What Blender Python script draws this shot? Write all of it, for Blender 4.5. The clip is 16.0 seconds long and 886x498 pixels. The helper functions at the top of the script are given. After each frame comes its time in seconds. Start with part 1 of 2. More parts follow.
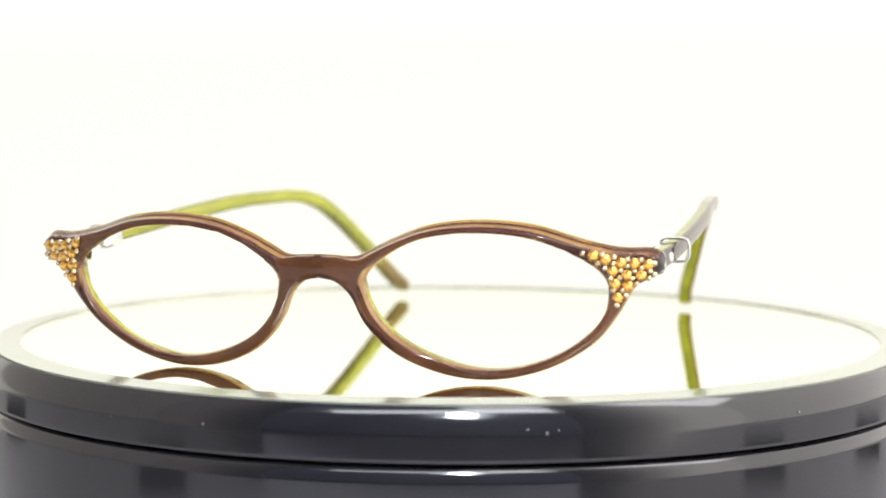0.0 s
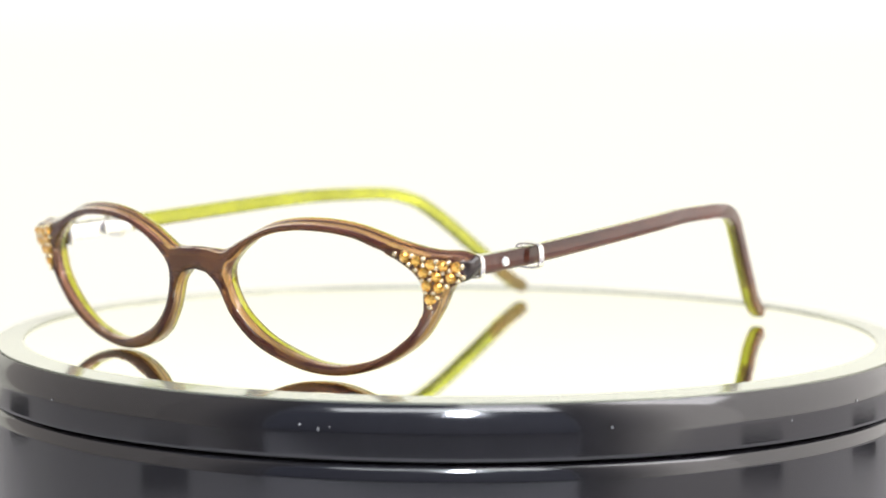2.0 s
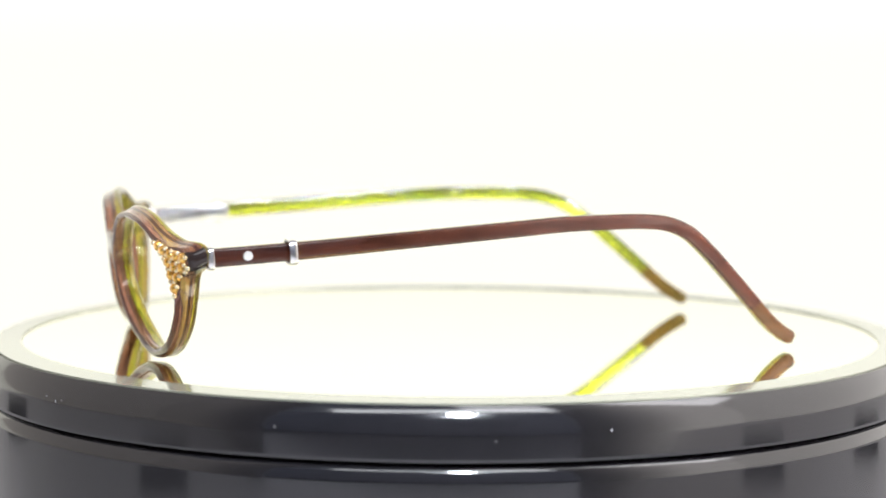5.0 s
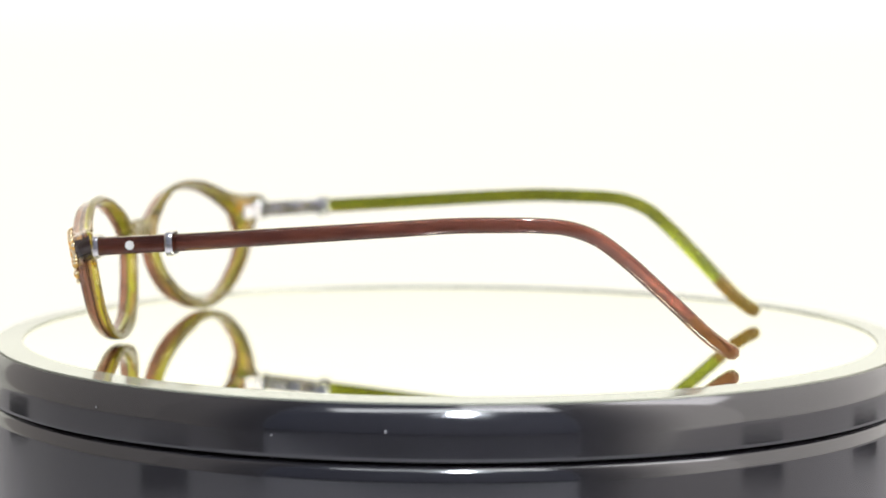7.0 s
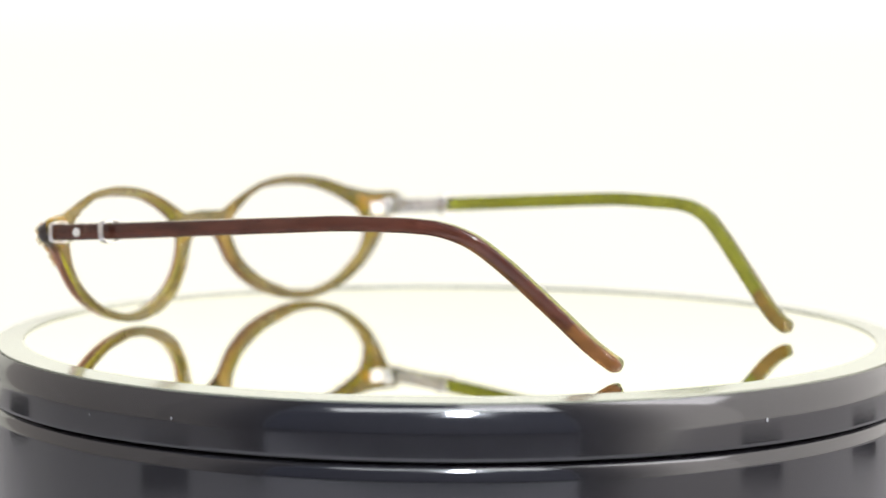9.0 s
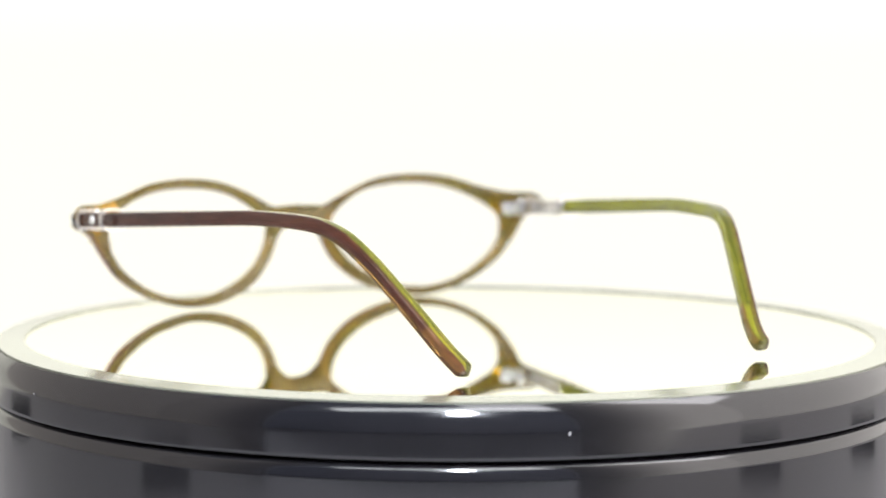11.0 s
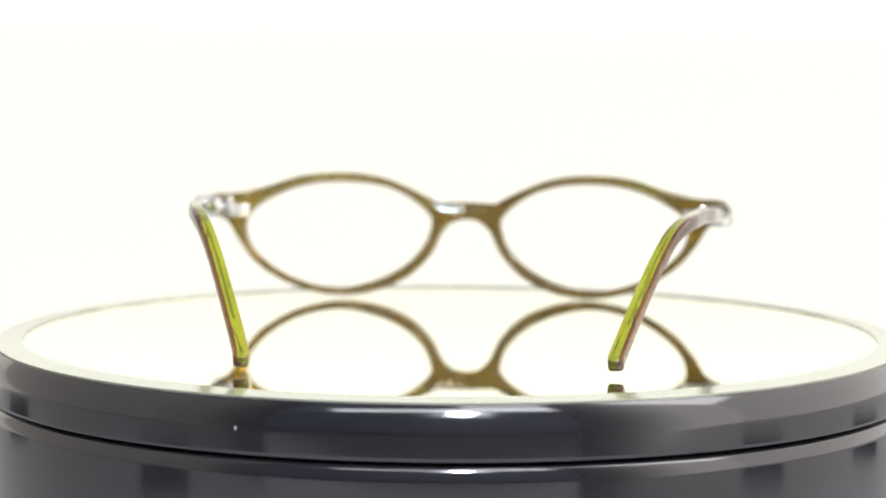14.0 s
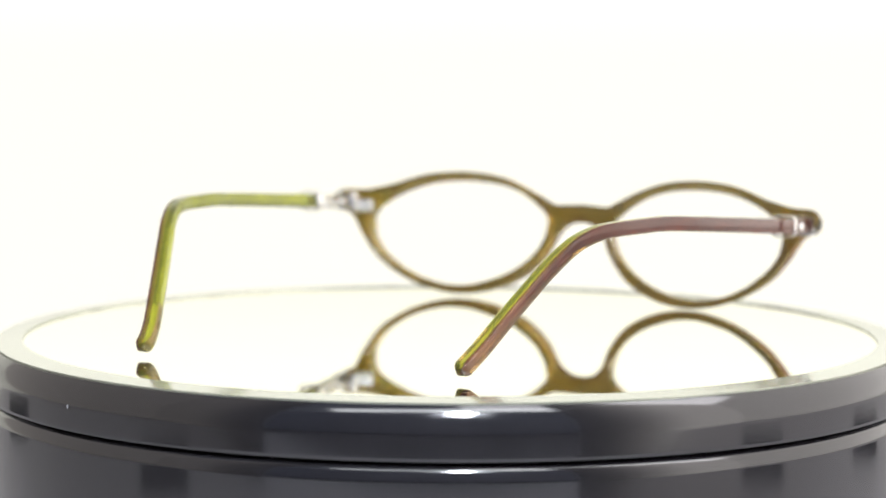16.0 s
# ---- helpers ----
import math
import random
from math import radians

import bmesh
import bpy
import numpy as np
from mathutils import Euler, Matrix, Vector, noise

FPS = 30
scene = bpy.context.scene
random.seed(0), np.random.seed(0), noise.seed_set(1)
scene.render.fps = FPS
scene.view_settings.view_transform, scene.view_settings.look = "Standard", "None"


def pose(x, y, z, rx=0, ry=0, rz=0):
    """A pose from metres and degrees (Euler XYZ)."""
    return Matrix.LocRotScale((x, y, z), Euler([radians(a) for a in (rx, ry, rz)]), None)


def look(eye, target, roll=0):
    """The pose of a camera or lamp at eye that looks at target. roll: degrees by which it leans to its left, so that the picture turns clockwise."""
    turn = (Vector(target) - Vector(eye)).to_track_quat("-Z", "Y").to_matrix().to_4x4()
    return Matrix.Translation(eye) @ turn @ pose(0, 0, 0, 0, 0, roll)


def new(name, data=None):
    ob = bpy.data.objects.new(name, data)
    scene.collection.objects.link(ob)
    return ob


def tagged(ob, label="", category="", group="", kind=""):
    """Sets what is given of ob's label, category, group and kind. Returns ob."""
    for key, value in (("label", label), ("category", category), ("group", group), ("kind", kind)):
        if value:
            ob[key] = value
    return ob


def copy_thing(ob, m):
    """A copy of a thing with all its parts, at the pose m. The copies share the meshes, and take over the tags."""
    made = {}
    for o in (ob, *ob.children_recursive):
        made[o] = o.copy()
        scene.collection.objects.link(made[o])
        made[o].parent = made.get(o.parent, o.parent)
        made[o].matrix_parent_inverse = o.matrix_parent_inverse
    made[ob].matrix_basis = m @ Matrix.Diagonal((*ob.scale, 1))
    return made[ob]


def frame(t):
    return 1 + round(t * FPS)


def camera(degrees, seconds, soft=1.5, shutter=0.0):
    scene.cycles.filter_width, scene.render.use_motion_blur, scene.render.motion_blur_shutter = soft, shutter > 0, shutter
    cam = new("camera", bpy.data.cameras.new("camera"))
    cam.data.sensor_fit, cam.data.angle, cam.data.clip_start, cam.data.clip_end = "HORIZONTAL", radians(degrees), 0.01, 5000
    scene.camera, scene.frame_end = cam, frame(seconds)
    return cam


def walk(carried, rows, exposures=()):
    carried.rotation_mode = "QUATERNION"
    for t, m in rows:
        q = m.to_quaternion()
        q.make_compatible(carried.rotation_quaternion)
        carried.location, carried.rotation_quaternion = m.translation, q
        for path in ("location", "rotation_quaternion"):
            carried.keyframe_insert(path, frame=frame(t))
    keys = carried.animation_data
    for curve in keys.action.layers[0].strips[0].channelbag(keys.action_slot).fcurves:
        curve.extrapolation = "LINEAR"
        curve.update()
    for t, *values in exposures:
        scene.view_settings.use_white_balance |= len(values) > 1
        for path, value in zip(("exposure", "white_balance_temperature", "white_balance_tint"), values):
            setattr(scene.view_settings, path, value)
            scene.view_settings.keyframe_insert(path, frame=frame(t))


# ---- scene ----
# Camera: fixed, low before the turntable. The world's origin is the turntable's axis at the mirror's top.
cam = camera(21.76, 16.0, soft=1.7)
cam.data.dof.use_dof = True
cam.data.dof.focus_distance = 0.465
cam.data.dof.aperture_fstop = 14.0
AHEAD = Vector((-0.00314, 0.99579, -0.09166))


def standpoint(creep):
    """The camera's pose, creep millimetres along its line of sight from its mean place."""
    eye = Vector((0.0, -0.528, 0.0676)) + AHEAD * creep / 1000
    return look(eye, eye + AHEAD, 0.229)


CREEP = [(0, 3.2), (1.5, 3.2), (2, -0.9), (2.5, -1.3), (3, 2.6), (3.5, 2.0), (4, 2.4), (6.5, 0), (8, 0), (9, -0.9), (11.5, -2.4), (12.5, -2.4), (13, -2.8), (13.5, -6.0), (14, -0.2), (14.5, -1.1), (15, -4.8), (15.5, -1.6), (16, 0)]
walk(cam, [(t, standpoint(c)) for t, c in CREEP])
TURN = -11.705  # degrees a second, clockwise from above
GLASSES_TURN = -19.42
# The drive runs a little unevenly: seconds, degrees ahead of an even turn.
SWING = [(0, -0.15), (1, 0.03), (1.5, 0.14), (2, -0.05), (2.5, -0.33), (3, -0.25), (3.5, -0.3), (4, -0.1), (5.25, 0.25), (6.5, 0.52), (7, 0.48), (7.5, 0.2), (8.5, 0.08), (9.2, -0.12), (11.5, -0.1), (12.2, 0.05), (13, -0.17), (13.5, -0.07), (14, 0.13), (14.5, 0.3), (15, 0.05), (15.5, -0.09), (16, -0.14)]

# ---- world and light ----
world = bpy.data.worlds.new("world")
world.use_nodes = True
bg = world.node_tree.nodes["Background"]
bg.inputs["Color"].default_value = (0.69, 0.77, 0.98, 1)
bg.inputs["Strength"].default_value = 0.45
scene.world = world
scene.view_settings.exposure = 0.0


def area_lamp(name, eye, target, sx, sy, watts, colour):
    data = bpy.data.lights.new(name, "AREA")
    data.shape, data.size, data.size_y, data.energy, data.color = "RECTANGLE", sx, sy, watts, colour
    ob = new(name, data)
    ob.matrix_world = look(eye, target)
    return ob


area_lamp("softbox_lamp", (0.10, -0.57, 0.57), (0.05, -0.05, 0.0), 0.90, 0.10, 2.2, (0.94, 0.965, 1.0))
area_lamp("spot_lamp", (0.03, -0.60, 0.44), (0.0, -0.05, 0.0), 0.045, 0.12, 4.8, (0.86, 0.92, 1.0))
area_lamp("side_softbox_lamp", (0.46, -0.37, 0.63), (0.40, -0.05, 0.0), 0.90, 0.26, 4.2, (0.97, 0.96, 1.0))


# ---- materials ----
def material(name, colour, rough=0.5, metal=0.0, spec=0.5, trans=0.0, coat=0.0, ior=1.5, vary=0.0, grain=0.0, scale=400.0, bump=0.0, stretch=(1, 1, 1)):
    m = bpy.data.materials.new(name)
    m.use_nodes = True
    nt = m.node_tree
    b = nt.nodes["Principled BSDF"]
    b.inputs["Roughness"].default_value = rough
    b.inputs["Metallic"].default_value = metal
    b.inputs["Specular IOR Level"].default_value = spec
    b.inputs["Transmission Weight"].default_value = trans
    b.inputs["Coat Weight"].default_value = coat
    b.inputs["Coat Roughness"].default_value = 0.04
    b.inputs["IOR"].default_value = ior
    b.inputs["Base Color"].default_value = (*colour, 1)
    tc = nt.nodes.new("ShaderNodeTexCoord")
    mp = nt.nodes.new("ShaderNodeMapping")
    mp.inputs["Scale"].default_value = stretch
    nt.links.new(tc.outputs["Object"], mp.inputs["Vector"])
    if vary > 0:
        n1 = nt.nodes.new("ShaderNodeTexNoise")
        n1.inputs["Scale"].default_value = scale
        n1.inputs["Detail"].default_value = 4
        n2 = nt.nodes.new("ShaderNodeTexNoise")
        n2.inputs["Scale"].default_value = scale * 0.12
        nt.links.new(mp.outputs["Vector"], n1.inputs["Vector"])
        nt.links.new(mp.outputs["Vector"], n2.inputs["Vector"])
        add = nt.nodes.new("ShaderNodeMath")
        add.operation = "ADD"
        nt.links.new(n1.outputs["Fac"], add.inputs[0])
        nt.links.new(n2.outputs["Fac"], add.inputs[1])
        ramp = nt.nodes.new("ShaderNodeMapRange")
        ramp.inputs["From Min"].default_value, ramp.inputs["From Max"].default_value = 0.7, 1.3
        ramp.inputs["To Min"].default_value, ramp.inputs["To Max"].default_value = 1 - vary, 1 + vary
        nt.links.new(add.outputs[0], ramp.inputs["Value"])
        mul = nt.nodes.new("ShaderNodeVectorMath")
        mul.operation = "SCALE"
        mul.inputs[0].default_value = colour
        nt.links.new(ramp.outputs["Result"], mul.inputs["Scale"])
        nt.links.new(mul.outputs["Vector"], b.inputs["Base Color"])
        if grain > 0:
            rr = nt.nodes.new("ShaderNodeMapRange")
            rr.inputs["To Min"].default_value, rr.inputs["To Max"].default_value = max(0.0, rough - grain), rough + grain
            nt.links.new(n1.outputs["Fac"], rr.inputs["Value"])
            nt.links.new(rr.outputs["Result"], b.inputs["Roughness"])
    if bump > 0:
        n3 = nt.nodes.new("ShaderNodeTexNoise")
        n3.inputs["Scale"].default_value = scale * 2
        nt.links.new(mp.outputs["Vector"], n3.inputs["Vector"])
        bp = nt.nodes.new("ShaderNodeBump")
        bp.inputs["Strength"].default_value = bump
        bp.inputs["Distance"].default_value = 0.0002
        nt.links.new(n3.outputs["Fac"], bp.inputs["Height"])
        nt.links.new(bp.outputs["Normal"], b.inputs["Normal"])
    return m


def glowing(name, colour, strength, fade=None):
    """White cloth that gives off light itself, in place of lamps behind it; fade = (axis, dim from, bright from,
    dimmest share).
    """
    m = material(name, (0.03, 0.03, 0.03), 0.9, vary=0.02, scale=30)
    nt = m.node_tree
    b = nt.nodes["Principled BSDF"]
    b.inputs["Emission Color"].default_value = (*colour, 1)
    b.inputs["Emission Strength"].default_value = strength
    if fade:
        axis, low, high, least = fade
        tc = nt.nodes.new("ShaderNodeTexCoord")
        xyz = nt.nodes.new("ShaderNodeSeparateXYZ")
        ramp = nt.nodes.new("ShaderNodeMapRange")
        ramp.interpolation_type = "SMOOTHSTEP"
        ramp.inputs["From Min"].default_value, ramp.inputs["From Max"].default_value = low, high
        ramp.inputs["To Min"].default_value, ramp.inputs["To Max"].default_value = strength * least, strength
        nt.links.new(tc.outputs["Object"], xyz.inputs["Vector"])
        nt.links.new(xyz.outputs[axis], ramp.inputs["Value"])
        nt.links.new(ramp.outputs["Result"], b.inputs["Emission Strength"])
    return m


BROWN = material("brown_acetate", (0.135, 0.043, 0.027), 0.03, trans=0.62, ior=1.49, vary=0.55, grain=0.02, scale=700, stretch=(1, 0.05, 1))
FACE = material("dark_brown_acetate", (0.082, 0.023, 0.0175), 0.025, trans=0.42, ior=1.49, vary=0.45, grain=0.02, scale=300, stretch=(0.3, 1, 0.3))
# Tan layer of the sheet; on the face's edges it paints light shining through.
TAN = material("tan_layer_and_lit_edge", (0.42, 0.20, 0.125), 0.025, trans=0.72, ior=1.49, vary=0.55, scale=900, stretch=(0.08, 1, 0.08))
GREEN = material("green_acetate", (0.44, 0.47, 0.04), 0.03, trans=0.86, ior=1.49, vary=0.2, scale=200)
LIME = material("lime_acetate", (0.60, 0.64, 0.05), 0.03, trans=0.72, ior=1.49, vary=0.15, scale=200)
OLIVE = material("olive_acetate", (0.47, 0.385, 0.05), 0.025, trans=0.88, ior=1.49, vary=0.25, scale=160)
INKY = material("dark_acetate", (0.022, 0.014, 0.012), 0.05, vary=0.2, scale=200)
SILVER = material("silver_metal", (0.80, 0.79, 0.78), 0.2, metal=1.0, vary=0.06, grain=0.06, scale=500)
RIVET = material("satin_silver", (0.86, 0.85, 0.82), 0.42, metal=0.7, vary=0.05, scale=500)
GOLD = material("pale_gold_metal", (0.85, 0.73, 0.50), 0.2, metal=1.0, vary=0.08, scale=500)
AMBER = material("amber_crystal", (0.84, 0.47, 0.08), 0.03, metal=0.8, coat=1.0, vary=0.4, scale=500)
BLACK = material("black_plastic", (0.011, 0.0105, 0.0125), 0.10, spec=0.8, vary=0.15, grain=0.03, scale=120)
MIRROR = material("mirror_silver", (0.88, 0.88, 0.725), 0.004, metal=1.0, vary=0.01, scale=40)
BEVEL = material("ground_glass_bevel", (0.42, 0.43, 0.35), 0.10, metal=0.45, vary=0.06, grain=0.05, scale=150)
DUST = material("dust", (0.32, 0.32, 0.33), 0.9)
DARK = material("dark_post", (0.015, 0.015, 0.016), 0.6, vary=0.1, scale=20)
# Emission stands in for light on the backdrop, weaker towards its foot.
TENT = glowing("self_lit_white_cloth", (1.0, 0.98, 0.875), 1.29, ("Z", 0.05, 0.16, 0.80))
# Unequal emission puts brighter and dimmer lighting into one tent cloth.
TENT_BRIGHT = glowing("bright_self_lit_cloth", (1.0, 0.95, 0.91), 2.1)
TENT_DIM = glowing("dim_self_lit_cloth", (1.0, 0.92, 0.86), 0.65)
# On the front cloths the emission also fades towards their opening.
FRONT_RIGHT = glowing("bright_front_self_lit_cloth", (1.0, 0.95, 0.91), 2.6, ("X", 0.20, 0.58, 0.035))
FRONT_LEFT = glowing("dim_front_self_lit_cloth", (1.0, 0.92, 0.86), 0.55, ("X", -0.32, -0.65, 0.13))
TENT_FLOOR = material("white_floor_cloth", (0.56, 0.55, 0.57), 0.8, vary=0.03, scale=15, bump=0.3)
TABLE = material("dark_table_top", (0.10, 0.095, 0.10), 0.5, vary=0.1, scale=15)
ROOM = material("grey_room_wall", (0.45, 0.49, 0.60), 0.85, vary=0.08, scale=4, bump=0.2)


# ---- tools ----
def part(name, bm, mats, parent=None, label="", smooth=True, crease=38):
    bmesh.ops.recalc_face_normals(bm, faces=bm.faces)
    me = bpy.data.meshes.new(name)
    bm.to_mesh(me)
    bm.free()
    for m in mats if isinstance(mats, (list, tuple)) else [mats]:
        me.materials.append(m)
    if smooth:
        me.polygons.foreach_set("use_smooth", [True] * len(me.polygons))
        me.set_sharp_from_angle(angle=radians(crease))
    ob = new(name, me)
    ob.parent = parent
    return tagged(ob, label)


def box(x0, x1, y0, y1, z0, z1, bevel=0.0):
    bm = bmesh.new()
    bmesh.ops.create_cube(bm, size=1, matrix=Matrix.Translation(((x0 + x1) / 2, (y0 + y1) / 2, (z0 + z1) / 2)) @ Matrix.Diagonal((x1 - x0, y1 - y0, z1 - z0, 1)))
    if bevel:
        bmesh.ops.bevel(bm, geom=bm.edges[:], offset=bevel, segments=3, affect="EDGES", profile=0.5)
    return bm


def lathe(profile, n=160):
    """A closed turned body from (radius, height) pairs, in millimetres."""
    bm = bmesh.new()
    rings = []
    for r, z in profile:
        if r < 1e-6:
            rings.append([bm.verts.new((0, 0, z / 1000))])
        else:
            rings.append([bm.verts.new((r / 1000 * math.cos(2 * math.pi * i / n), r / 1000 * math.sin(2 * math.pi * i / n), z / 1000)) for i in range(n)])
    for a, b in zip(rings, rings[1:]):
        for i in range(n):
            j = (i + 1) % n
            if len(a) == 1:
                bm.faces.new((a[0], b[j], b[i]))
            elif len(b) == 1:
                bm.faces.new((a[i], a[j], b[0]))
            else:
                bm.faces.new((a[i], a[j], b[j], b[i]))
    return bm


def spline(points, step, closed=False):
    """A Catmull-Rom curve through the points, sampled about every step."""
    p = [np.array(q, float) for q in points]
    n = len(p)
    out = []
    for i in range(n if closed else n - 1):
        if closed:
            a, b, c, d = p[i - 1], p[i], p[(i + 1) % n], p[(i + 2) % n]
        else:
            b, c = p[i], p[i + 1]
            a = p[i - 1] if i else 2 * b - c
            d = p[i + 2] if i + 2 < n else 2 * c - b
        ta = 0.0
        tb = ta + max(1e-6, np.linalg.norm(b - a)) ** 0.5
        tc = tb + max(1e-6, np.linalg.norm(c - b)) ** 0.5
        td = tc + max(1e-6, np.linalg.norm(d - c)) ** 0.5
        m = max(2, int(np.linalg.norm(c - b) / step))
        for k in range(m):
            t = tb + (tc - tb) * k / m
            a1 = a * (tb - t) / (tb - ta) + b * (t - ta) / (tb - ta)
            a2 = b * (tc - t) / (tc - tb) + c * (t - tb) / (tc - tb)
            a3 = c * (td - t) / (td - tc) + d * (t - tc) / (td - tc)
            b1 = a1 * (tc - t) / (tc - ta) + a2 * (t - ta) / (tc - ta)
            b2 = a2 * (td - t) / (td - tb) + a3 * (t - tb) / (td - tb)
            out.append(b1 * (tc - t) / (tc - tb) + b2 * (t - tb) / (tc - tb))
    if not closed:
        out.append(p[-1])
    return np.array(out)


# ---- the studio ----
def studio():
    t = 0.01
    profile = [(0.40, -0.0985), (0.55, -0.0985)]
    profile += [(0.55 + 0.4 * math.sin(a), 0.3015 - 0.4 * math.cos(a)) for a in (i * math.pi / 32 for i in range(1, 17))]
    profile += [(0.95, 1.0)]
    bm = bmesh.new()
    rows = [[bm.verts.new((x, y, z)) for x in (-1.0, 1.0)] for y, z in profile + [(y + 0.006, z - 0.001) for y, z in reversed(profile)]]
    for a, b in zip(rows, rows[1:] + rows[:1]):
        bm.faces.new((a[0], a[1], b[1], b[0]))
    for k in (0, 1):
        bm.faces.new([row[k] for row in rows])
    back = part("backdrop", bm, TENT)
    tagged(back, "seamless white self-lit sweep curving up behind the turntable", "backdrop", kind="structure")
    tagged(part("floor_tent", box(-0.99, 0.99, -0.50, 0.398, -0.0997, -0.0965), TENT_FLOOR), "white cloth floor sheet of the photo tent", "tent floor", kind="structure")
    # Walls and top out of view, glowing themselves in place of lamps outside.
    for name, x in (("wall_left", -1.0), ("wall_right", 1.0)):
        w = part(name, box(x - t if x < 0 else x, x if x < 0 else x + t, -0.40, 0.95 + t, -0.0965, 1.0), TENT_DIM if x < 0 else TENT_BRIGHT)
        tagged(w, "self-lit white cloth side of the light tent", "wall", kind="structure")
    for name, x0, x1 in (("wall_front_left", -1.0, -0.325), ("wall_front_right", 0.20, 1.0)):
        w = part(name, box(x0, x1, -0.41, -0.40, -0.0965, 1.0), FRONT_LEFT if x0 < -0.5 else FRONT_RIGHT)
        tagged(w, "self-lit white cloth front of the light tent beside its opening", "wall", kind="structure")
    c = part("ceiling", box(-1.0, 1.0, 0.3, 0.95, 1.0, 1.0 + t), TENT_DIM)
    tagged(c, "self-lit white cloth top of the light tent", "ceiling", kind="structure")
    f = part("floor", box(-1.4, 1.4, -1.6, 1.0, -0.11, -0.0999), TABLE)
    tagged(f, "dark table top under the photo tent", "table top", kind="structure")
    r = part("wall_front", box(-1.6, 1.6, -1.61, -1.6, -0.3, 1.4), ROOM)
    tagged(r, "plain grey room wall behind the camera", "wall", kind="structure")


def blocks():
    """Low dark blocks standing round the turntable, beyond the picture's sides."""
    first = None
    for x, y, angle in ((-0.427, -0.226, -68), (0.475, -0.172, 78), (0.484, 0.147, 117), (-0.480, 0.230, -126)):
        m = pose(x, y, -0.0965, 0, 0, angle)
        if first is None:
            first = part("block", box(-0.050, 0.050, -0.012, 0.012, 0, 0.0135, 0.002), DARK)
            tagged(first, "low matte black block standing on the white cloth floor", "block", "blocks round the turntable")
            first.matrix_basis = m
        else:
            copy_thing(first, m)


# ---- the turntable ----
def turntable():
    thing = tagged(new("turntable"), "black glossy plastic display turntable with a round mirror top", "turntable")
    thing.location = (0, 0, 0)
    base = part("base", lathe([(0, -98.4), (104.5, -98.4), (105.5, -97.4), (105.5, -96.8), (105.5, -15.2), (105.5, -14.9), (105.42, -14.2), (105.15, -13.2), (104.75, -12.4), (104.1, -11.9), (103.2, -11.7), (0, -11.7)]), BLACK, thing, "black plastic drum base")
    slope = [(105.5 - 9.7 * (1 - math.cos(radians(a))), -6.4 + 9.7 * math.sin(radians(a))) for a in range(0, 37, 3)]
    plat = part("platter", lathe([(0, -11.3), (105.0, -11.3), (105.4, -11.15), (105.5, -10.8), (105.5, -10.5), (105.5, -6.6)] + slope + [(103.45, -0.68), (103.3, -0.75), (103.2, -0.9), (103.2, -3.2), (0, -3.2)], 240), BLACK, thing, "black rim with a sloping edge")
    mir = part("mirror", lathe([(0, -3.0), (97.0, -3.0), (97.0, -0.4), (0, -0.4)], 240), MIRROR, plat, "round silvered mirror", False)
    part("bevel", lathe([(97.05, -2.9), (97.05, -0.02), (103.1, -0.35), (103.1, -2.9), (97.05, -2.9)], 240), BEVEL, mir, "sloping ground edge of the mirror glass")
    for a, radius, z, size in ((-26, 105.65, -5.6, 0.22), (-38.3, 105.65, -6.3, 0.18), (-39.6, 102.0, -0.7, 0.3), (-32, 103.4, -2.6, 0.2), (10, 105.6, -5.5, 0.35), (11.2, 105.6, -5.0, 0.2), (40.3, 105.65, -5.2, 0.28), (8.0, 105.4, -4.8, 0.28), (141.2, 105.65, -6.2, 0.4), (75, 105.65, -5.5, 0.3), (63, 105.6, -7.0, 0.2)):
        bm = bmesh.new()
        bmesh.ops.create_icosphere(bm, subdivisions=1, radius=size * 0.75 / 1000)
        bm.transform(Matrix.Rotation(radians(a), 4, "Z") @ Matrix.Translation((0, -radius / 1000, z / 1000)) @ Matrix.Diagonal((random.uniform(0.6, 1.0), 0.3, random.uniform(0.8, 1.6), 1)))
        part("dust_speck", bm, DUST, plat, "pale dust speck")
    return thing, plat


# ---- the spectacles, in millimetres ----
INNER = [(9.2, 17.6), (9.4, 20.1), (12.8, 23.8), (20.5, 28), (32.3, 29.6), (43.3, 28.4), (52.2, 24.6), (56.2, 20.9), (56.8, 17.6), (55.4, 13), (50.1, 7.7), (42.1, 3.7), (32.9, 2.2), (23.6, 3.9), (15.6, 7.9), (11, 12.7)]
OUTER = [(0, 24.5), (4, 24.3), (7.8, 23.9), (10.8, 25.2), (15.4, 27.4), (22.5, 29.9), (32, 31), (42.8, 30.2), (52.8, 27.3), (59, 26), (65, 25.7), (66.6, 24.5), (66.3, 22), (62, 19.5), (58.8, 14.3), (54.2, 8.4), (47.3, 3.8), (39.9, 1.1), (32, 0.05), (23.2, 1.2), (14.7, 5), (9, 10.8), (5.9, 16.9), (3, 19.4), (0, 20)]
TEMPLE = [(64.3, -63, 23.1), (63.8, -46, 24.3), (61.8, -23, 26.05), (59, 0.6, 27.85), (57, 12.2, 28.75), (55.6, 21.4, 29.1), (54.3, 29, 29.2), (52.6, 34.8, 28.6), (50.4, 40.3, 26.45), (47.7, 45.9, 22), (45.1, 51.4, 16.65), (42.5, 57.1, 10.95), (40, 62.8, 5.3), (38.8, 66.6, 2.5), (38.7, 68.9, 1.35)]
CRYSTALS = [(54.6, 25.35), (56.8, 24.65), (59.6, 23.95), (62, 23.85), (64.4, 23.65), (58, 22.35), (60.5, 21.65), (63.1, 21.55), (58.3, 19.85), (60.6, 19.55), (58.7, 17.15)]
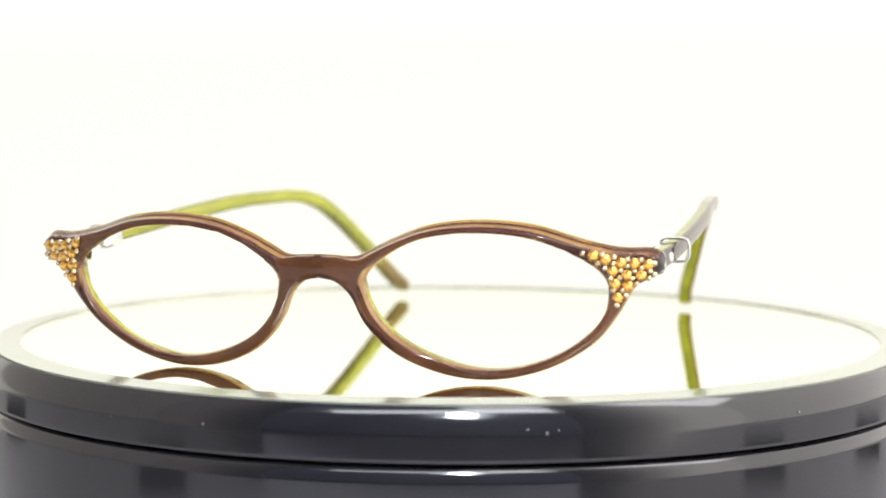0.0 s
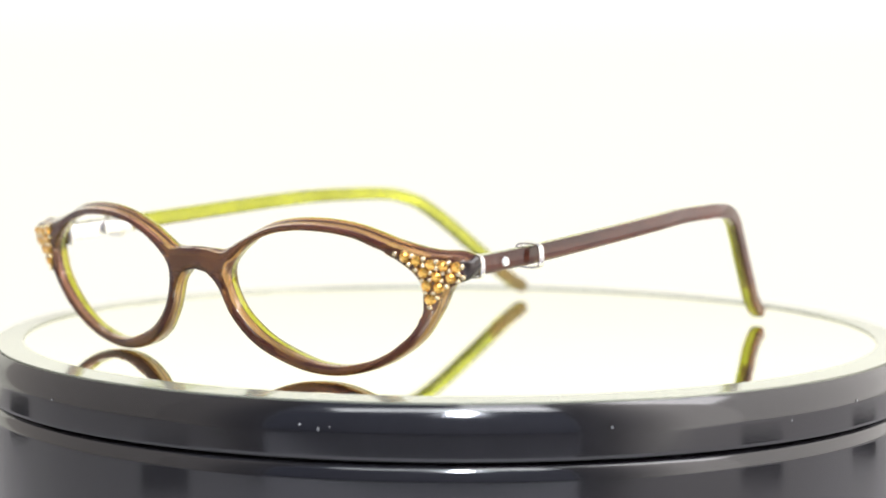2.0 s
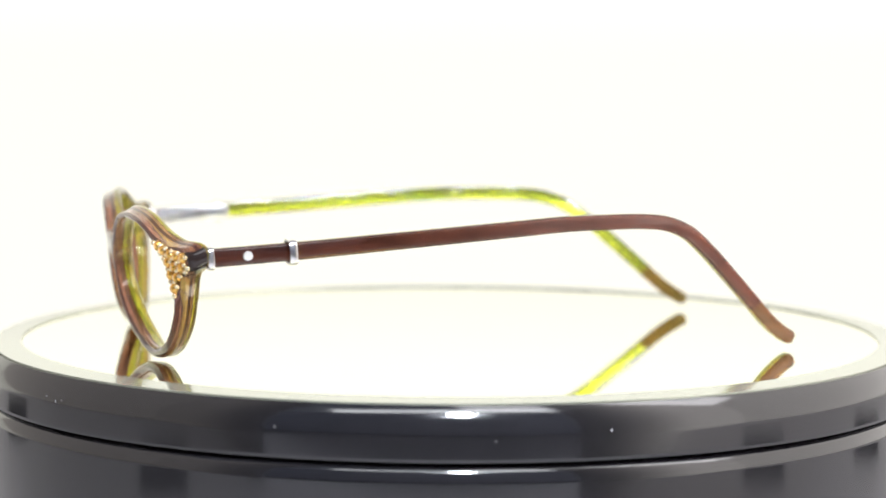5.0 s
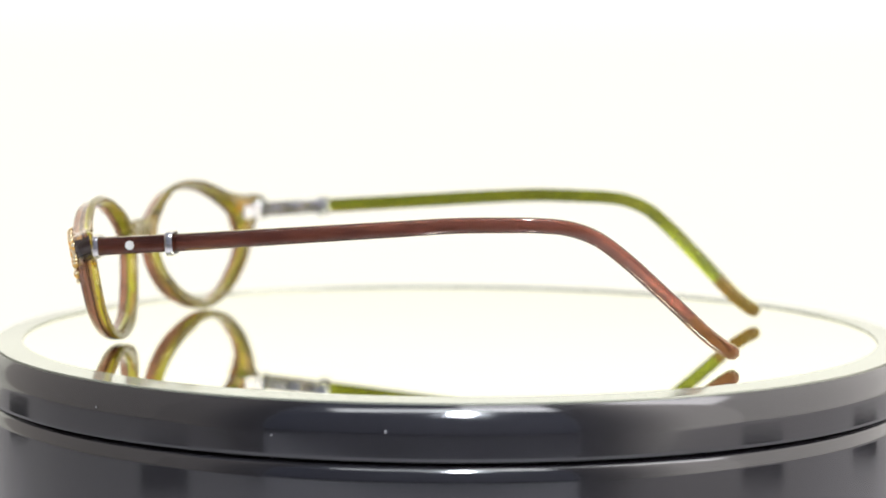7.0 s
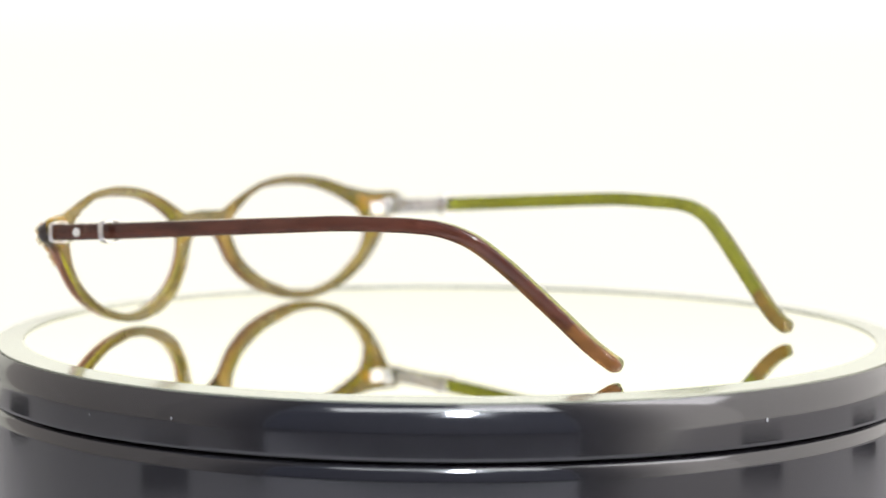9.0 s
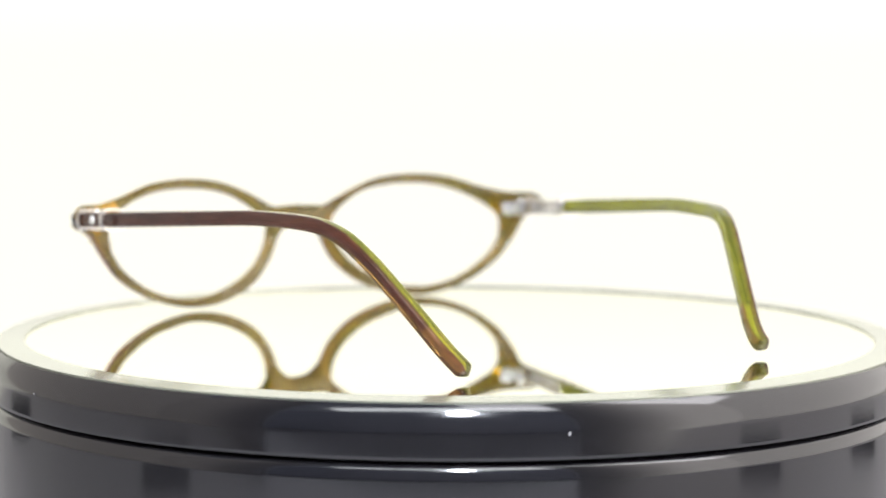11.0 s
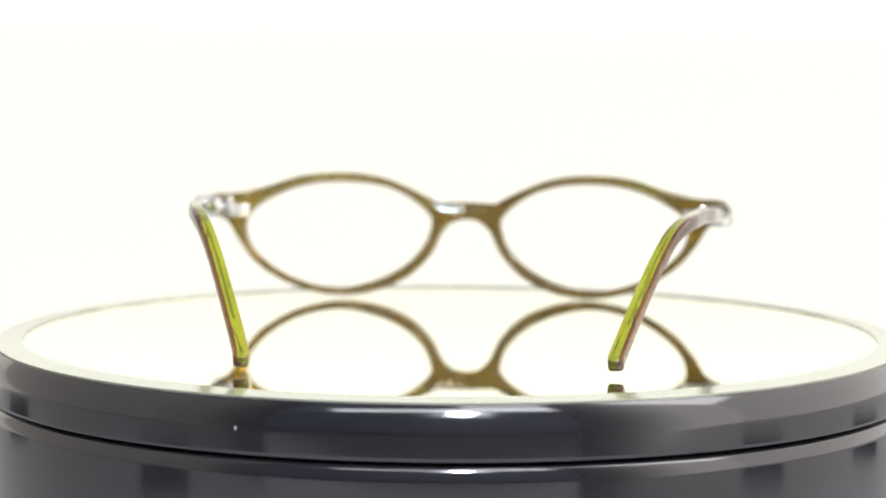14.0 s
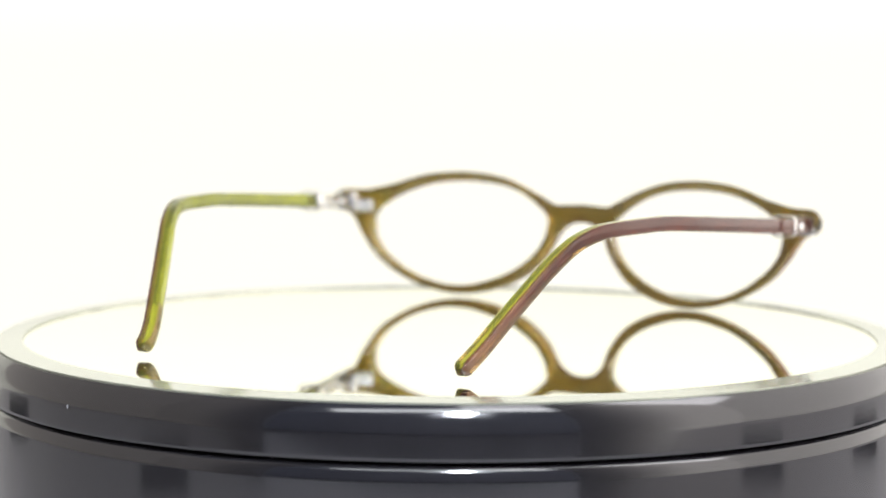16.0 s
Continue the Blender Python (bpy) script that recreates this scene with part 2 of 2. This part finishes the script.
BEADS = [(52.7, 25.85), (56.2, 25.55), (58.4, 25.05), (60.8, 24.65), (63.2, 24.55), (65.5, 23.85), (55.4, 23.95), (58.2, 23.85), (56.7, 22.95), (59.5, 22.55), (61.9, 22.45), (64.7, 22.35), (65.5, 21.75), (60.7, 23.35), (63.2, 22.95), (59.2, 21.05), (61.5, 20.95), (64.5, 20.95), (57.7, 20.95), (62.2, 19.95), (58, 18.55), (59.6, 18.55), (60.2, 17.65), (58.5, 15.65)]


def face_depth(x, z):
    """Where the front's face lies: bowed to the sides, leaning back below."""
    x = abs(x)
    return -78.0 + 0.0022 * x * x + 0.006 * max(0.0, x - 50) ** 2 - (0.08 + 0.10 * min(1.0, x / 24) ** 2 * (3 - 2 * min(1.0, x / 24))) * (z - 24.7)


def end_shift(x, side):
    """The corner of the far side reaches a little further out."""
    k = min(1.0, max(0.0, (x - 51) / 10))
    return (3 - 2 * k) * k * k if side < 0 else 0.0


def dark_end(q):
    """The corners end in a nearly black block that holds the hinge."""
    return q[0] > 65 or (q[0] > 63.5 and q[1] < 23)


# The sheet's layers, front to back: where each begins and its material.
INSIDE = ((0.0, 4), (0.33, 0), (0.46, 1))
OUTSIDE = ((0.0, 4), (0.3, 0), (0.6, 4), (0.9, 1))


def front_frame(parent):
    inner, outer = spline(INNER, 0.7, True), spline(OUTER, 0.8)
    centre = np.array((32.0, 15.8))
    edge = np.vstack([inner, outer])

    def angle(q):
        return np.arctan2(q[:, 1] - centre[1], q[:, 0] - centre[0])

    ia = np.unwrap(angle(inner))
    order = np.argsort(ia % (2 * np.pi))
    xs, rs = (ia % (2 * np.pi))[order], np.hypot(*(inner - centre).T)[order]
    seam = np.array([(0, z) for z in np.linspace(20.0, 24.5, 9)[1:-1]])
    ring = np.vstack([outer, seam])
    ra = angle(ring) % (2 * np.pi)
    ri = np.interp(ra, xs, rs, period=2 * np.pi)
    start = centre + np.stack([np.cos(ra), np.sin(ra)], 1) * ri[:, None]
    cuts = (0.0, 0.035, 0.1, 0.2, 0.35, 0.5, 0.65, 0.8, 0.9, 0.965, 1.0)
    bm = bmesh.new()
    thick, rf, rb = 4.6, 1.45, 1.25
    for side in (1, -1):
        front, back, wall_in, wall_out = [], [], [], []
        for k in range(len(ring)):
            on_seam = k >= len(outer)
            f_row, b_row = [], []
            for j, s in enumerate(cuts):
                q = start[k] * (1 - s) + ring[k] * s
                shift = end_shift(q[0], side)
                d = np.sqrt(((edge - q) ** 2).sum(1).min())
                if j == 0 or (j == len(cuts) - 1 and not on_seam):
                    d = 0.0
                y = face_depth(q[0], q[1])
                nose = max(0.0, 1 - q[0] / 14.0)
                back_r = rb + 1.3 * nose
                df = rf * (1 - math.sqrt(max(0, 1 - (1 - min(d / rf, 1)) ** 2)))
                db = back_r * (1 - math.sqrt(max(0, 1 - (1 - min(d / back_r, 1)) ** 2)))
                lean = q[1] / 32
                saddle = max(0.0, 1 - (q[0] / 9.0) ** 2)
                f_row.append(bm.verts.new((side * (q[0] + shift) / 1000, (y + df) / 1000, (q[1] - 0.25 * lean) / 1000)))
                b_row.append(bm.verts.new((side * (q[0] + shift) / 1000, (y + thick - 0.4 * nose - db) / 1000, (q[1] + (0.1 + 0.9 * lean) * (1 - saddle) - 0.2 * saddle + 0.2 * max(0.0, 1 - (q[0] / 4.5) ** 2)) / 1000)))
            front.append(f_row)
            back.append(b_row)
            for rows, j, layers in ((wall_in, 0, INSIDE), (wall_out, -1, OUTSIDE)):
                a, b = f_row[j].co, b_row[j].co
                rows.append([f_row[j]] + [bm.verts.new(a.lerp(b, share)) for share, m in layers[1:]] + [b_row[j]])
        n = len(ring)
        for k in range(n):
            m = (k + 1) % n
            seam_face = k >= len(outer) - 1
            for j in range(len(cuts) - 1):
                # Tan along the face's edges: light through thin acetate, put into the colour.
                bm.faces.new((front[k][j], front[m][j], front[m][j + 1], front[k][j + 1])).material_index = 3 if j > 7 and ring[k][0] > 65.3 else 4 if j < 2 or j > 7 and not seam_face else 0
                bm.faces.new((back[k][j], back[k][j + 1], back[m][j + 1], back[m][j])).material_index = 2
            for rows, j, layers in ((wall_in, 0, INSIDE), (wall_out, -1, OUTSIDE)):
                if j == -1 and seam_face:
                    continue
                for d, (share, layer) in enumerate(layers):
                    f = bm.faces.new((rows[k][d], rows[m][d], rows[m][d + 1], rows[k][d + 1]))
                    f.material_index = 3 if j == -1 and dark_end(ring[k]) else layer
    bmesh.ops.remove_doubles(bm, verts=bm.verts[:], dist=2e-6)
    loose = [v for v in bm.verts if not v.link_faces]
    bmesh.ops.delete(bm, geom=loose, context="VERTS")
    return part("front_frame", bm, [FACE, LIME, OLIVE, INKY, TAN], parent, "brown acetate face laminated on a green back", crease=80)


def arm_path(side):
    """The temple's centre line; the arms are set a little unevenly."""
    path = spline(TEMPLE, 0.4)
    s = np.clip((path[:, 1] + 63) / 132, 0, 1)
    bend = np.exp(-((path[:, 1] - 34) / 20) ** 2)
    path[:, 2] -= (0.40 if side > 0 else 1.1) * bend
    if side < 0:
        path[:, 0] -= 1.6 * np.clip(path[:, 1] / 40, 0, 1)
        path[:, 2] += -0.3 * (1 - s ** 3) + 0.7 * s ** 3
    else:
        path[:, 2] += 0.4 * (1 - s)
    return path


def temple(parent, side):
    path = arm_path(side)
    n = len(path)
    run = np.concatenate([[0], np.cumsum(np.linalg.norm(np.diff(path, axis=0), axis=1))])
    total = run[-1]
    bm = bmesh.new()
    rows = []
    seg = 20
    for i in range(n):
        t = path[min(i + 1, n - 1)] - path[max(i - 1, 0)]
        t /= np.linalg.norm(t)
        up = np.cross(np.array((1.0, 0.15, 0)), t)
        up /= np.linalg.norm(up)
        out = np.cross(t, up)
        left = total - run[i]
        close = math.sqrt(max(0.0, 1 - (1 - min(left / 1.9, 1)) ** 2))
        slim = min(1.0, run[i] / 95)
        hh, ww = (1.86 - 0.28 * slim) * (0.08 + 0.92 * close), 1.55 * (0.08 + 0.92 * close)
        if run[i] > total - 42:
            ww *= 1 + 0.10 * (run[i] - total + 42) / 42
        row = []
        for k in range(seg):
            a = 2 * math.pi * (k + 0.5) / seg
            c, s = math.cos(a), math.sin(a)
            e = 0.42
            q = path[i] + out * ww * math.copysign(abs(c) ** e, c) + up * hh * math.copysign(abs(s) ** e, s)
            row.append(bm.verts.new((side * q[0] / 1000, q[1] / 1000, max(q[2], -0.4 if side > 0 else 0.05) / 1000)))
        rows.append(row)
    for i in range(n - 1):
        for k in range(seg):
            j = (k + 1) % seg
            f = bm.faces.new((rows[i][k], rows[i][j], rows[i + 1][j], rows[i + 1][k]))
            outward = math.cos(2 * math.pi * (k + 1) / seg) > 0.05
            inside = math.cos(2 * math.pi * (k + 1) / seg) < -0.55
            f.material_index = 0 if outward else (2 if inside and total - run[i] < 13.5 else 1)
    bm.faces.new(rows[0])
    bm.faces.new(rows[-1]).material_index = 0
    return part("temple", bm, [BROWN, GREEN, OLIVE], parent, "brown outer and green inner acetate temple arm")


def core(arm, side):
    """The flat metal strip that runs inside the arm, turned a little upwards, ending short of its tip."""
    path = arm_path(side)
    run = np.concatenate([[0], np.cumsum(np.linalg.norm(np.diff(path, axis=0), axis=1))])
    bm = bmesh.new()
    rows = []
    for i in range(1, len(path) - 1):
        if run[i] < 18.6 or run[-1] - run[i] < 13:
            continue
        t = path[i + 1] - path[i - 1]
        t /= np.linalg.norm(t)
        up = np.cross(np.array((1.0, 0.15, 0)), t)
        up /= np.linalg.norm(up)
        out = np.cross(t, up)
        tip = radians(9)
        out, up = out * math.cos(tip) - up * math.sin(tip), up * math.cos(tip) + out * math.sin(tip)
        rows.append([bm.verts.new(Vector((side * q[0], q[1], q[2])) / 1000) for q in (path[i] - out * (0.05 + a) + up * b for a, b in ((0, -1.2), (0, 1.2), (0.45, 1.2), (0.45, -1.2)))])
    for a, b in zip(rows, rows[1:]):
        for k in range(4):
            m = (k + 1) % 4
            bm.faces.new((a[k], a[m], b[m], b[k]))
    bm.faces.new(rows[0])
    bm.faces.new(rows[-1])
    part("core_strip", bm, SILVER, arm, "flat silver metal core inside the arm")


def along(y, side):
    """The temple's centre and its outward, forward and up directions at the depth y."""
    path = arm_path(side)
    spot = np.array([np.interp(y, path[:, 1], path[:, k]) for k in range(3)])
    t = np.array([np.interp(y + 1.5, path[:, 1], path[:, k]) - np.interp(y - 1.5, path[:, 1], path[:, k]) for k in range(3)])
    t /= np.linalg.norm(t)
    up = np.cross(np.array((1.0, 0.15, 0)), t)
    up /= np.linalg.norm(up)
    return spot, np.cross(t, up), t, up


def oriented(bm, y, side, shift=(0, 0, 0)):
    """Moves a body from (outward, along, up) millimetres to the temple at depth y."""
    c, o, t, u = along(y, side)
    c = c + o * shift[0] + t * shift[1] + u * shift[2]
    m = Matrix(((o[0], t[0], u[0], c[0]), (o[1], t[1], u[1], c[1]), (o[2], t[2], u[2], c[2]), (0, 0, 0, 1)))
    bm.transform(Matrix.Diagonal((side * 0.001, 0.001, 0.001, 1)) @ m)
    return bm


def loop_band(w, h, rod_x, rod_y):
    """A flat metal band bent round a bar of half sizes w, h."""
    bm = bmesh.new()
    n = 40
    rows = []
    for k in range(n):
        a = 2 * math.pi * k / n
        c, s = math.cos(a), math.sin(a)
        e = 0.45
        p = np.array((w * math.copysign(abs(c) ** e, c), h * math.copysign(abs(s) ** e, s)))
        row = []
        for dr, dy in ((0, -rod_y), (rod_x * 0.8, -rod_y), (rod_x, -rod_y * 0.6), (rod_x, rod_y * 0.6), (rod_x * 0.8, rod_y), (0, rod_y)):
            q = p * (1 + dr / np.hypot(*p))
            row.append(bm.verts.new((q[0], dy, q[1])))
        rows.append(row)
    for k in range(n):
        a, b = rows[k], rows[(k + 1) % n]
        for j in range(6):
            bm.faces.new((a[j], b[j], b[(j + 1) % 6], a[(j + 1) % 6]))
    return bm


def fittings(parent, arm, side):
    cap = oriented(loop_band(2.35, 2.05, 0.35, 0.6), -62.2, side, (-0.45, 0, 0))
    part("end_band", cap, SILVER, arm, "polished silver end band")
    band = oriented(loop_band(2.7, 2.2, 0.45, 0.75), -46.2, side, (0.5, 0, 0))
    part("clip_band", band, SILVER, arm, "polished silver clip band")
    bar = oriented(box(-0.9, 0.9, -5.0, 3.2, -1.5, 1.5, 0.5), -46.8, side, (-2.3, 0, 0))
    part("spring_bar", bar, SILVER, arm, "silver spring housing under the clip")
    bm = bmesh.new()
    bmesh.ops.create_cone(bm, cap_ends=True, segments=24, radius1=1.02, radius2=0.85, depth=0.5, matrix=Matrix.Rotation(radians(90), 4, "Y"))
    part("rivet", oriented(bm, -54.9, side, (1.66, 0, 0)), RIVET, arm, "small round silver rivet")
    plate = oriented(box(-1.0, -0.1, -6.5, 7.5, -1.7, 1.7, 0.25), -54.6, side, (-1.0, 0, 0))
    part("hinge_plate", plate, SILVER, arm, "silver metal inner hinge plate")
    for up in (-1.25, 0.0, 1.25):
        bm = bmesh.new()
        bmesh.ops.create_cone(bm, cap_ends=True, segments=20, radius1=1.15, radius2=1.15, depth=1.1)
        part("hinge_barrel", oriented(bm, -62.5, side, (-3.4, -0.6, up)), SILVER, parent, "silver barrel hinge knuckle")
    bm = bmesh.new()
    bmesh.ops.create_cone(bm, cap_ends=True, segments=16, radius1=0.7, radius2=0.55, depth=0.5)
    part("hinge_screw", oriented(bm, -62.5, side, (-3.4, -0.6, 2.0)), SILVER, parent, "small silver hinge screw head")
    tongue = box(-0.35, 0.35, -1.0, 6.0, -0.55, 0.55, 0.15)
    part("hinge_tongue", oriented(tongue, -62.5, side, (-2.6, 0.2, 0.0)), SILVER, arm, "silver hinge tongue running into the arm")
    y = face_depth(59.5, 23) + 4.6
    leaf = box(-2.9, 2.9, -0.3, 0.8, -1.7, 1.7, 0.3)
    leaf.transform(Matrix.Diagonal((0.001 * side, 0.001, 0.001, 1)) @ Matrix.Translation((59.0, y + 0.35, 22.4)) @ Matrix.Rotation(radians(24), 4, "Z"))
    part("hinge_leaf", leaf, SILVER, parent, "silver hinge leaf on the back of the frame")
    for dx in (-1.6, 0.4):
        bm = bmesh.new()
        bmesh.ops.create_cone(bm, cap_ends=True, segments=16, radius1=0.62, radius2=0.5, depth=0.4, matrix=Matrix.Rotation(radians(-90), 4, "X"))
        bm.transform(Matrix.Diagonal((0.001 * side, 0.001, 0.001, 1)) @ Matrix.Translation((59.0, y + 0.35, 22.4)) @ Matrix.Rotation(radians(24), 4, "Z") @ Matrix.Translation((dx, 0.95, 0)))
        part("pin", bm, RIVET, parent, "flush hinge pin")


def gem_mesh():
    bm = bmesh.new()
    n = 8
    low = [bm.verts.new((1.08 * math.cos(2 * math.pi * i / n), 0.25, 1.08 * math.sin(2 * math.pi * i / n))) for i in range(n)]
    mid = [bm.verts.new((1.0 * math.cos(2 * math.pi * (i + 0.5) / n), -0.3, 1.0 * math.sin(2 * math.pi * (i + 0.5) / n))) for i in range(n)]
    top = [bm.verts.new((0.5 * math.cos(2 * math.pi * i / n), -0.75, 0.5 * math.sin(2 * math.pi * i / n))) for i in range(n)]
    for i in range(n):
        j = (i + 1) % n
        bm.faces.new((low[i], low[j], mid[i]))
        bm.faces.new((mid[i], low[j], mid[j]))
        bm.faces.new((mid[i], mid[j], top[j]))
        bm.faces.new((top[i], mid[i], top[j]))
    bm.faces.new(top)
    bm.faces.new(low)
    bm.transform(Matrix.Scale(0.00108, 4))
    bmesh.ops.recalc_face_normals(bm, faces=bm.faces)
    me = bpy.data.meshes.new("crystal")
    bm.to_mesh(me)
    bm.free()
    me.materials.append(AMBER)
    return me


def bead_mesh():
    bm = bmesh.new()
    bmesh.ops.create_icosphere(bm, subdivisions=2, radius=0.00057)
    me = bpy.data.meshes.new("bead")
    bm.to_mesh(me)
    bm.free()
    me.polygons.foreach_set("use_smooth", [True] * len(me.polygons))
    me.materials.append(GOLD)
    return me


def spectacles():
    thing = tagged(new("spectacles"), "open brown and green oval spectacles with amber crystal corners", "spectacles")
    front = front_frame(thing)
    for side in (1, -1):
        arm = temple(thing, side)
        core(arm, side)
        fittings(thing, arm, side)
    gem, bead = gem_mesh(), bead_mesh()
    for side in (1, -1):
        for name, me, spots, lift in (("crystal", gem, CRYSTALS, 0.1), ("bead", bead, BEADS, 0.2)):
            for x, z in spots:
                if side < 0 and x < 55.5:
                    continue
                ob = new(name, me)
                ob.parent = front
                y = face_depth(x, z)
                slope = (face_depth(x + 0.1, z) - face_depth(x - 0.1, z)) / 0.2
                ob.matrix_basis = Matrix.Translation((side * (x + end_shift(x, side)) / 1000, (y - lift) / 1000, z / 1000)) @ Euler((math.atan(0.183), random.uniform(0, 0.8), side * math.atan(slope)), "XYZ").to_matrix().to_4x4()
    return thing


studio()
blocks()
stand, platter = turntable()
glasses = spectacles()


def motions():
    """The platter turns and carries the spectacles with it."""
    steps = [i * 0.1 for i in range(161)]
    turned = [TURN * t + float(np.interp(t, [a for a, b in SWING], [b for a, b in SWING])) for t in steps]
    walk(platter, [(t, pose(0, 0, 0, 0, 0, a)) for t, a in zip(steps, turned)])
    walk(glasses, [(t, pose(0, 0, 0, 0, -0.35, GLASSES_TURN + a)) for t, a in zip(steps, turned)])


motions()
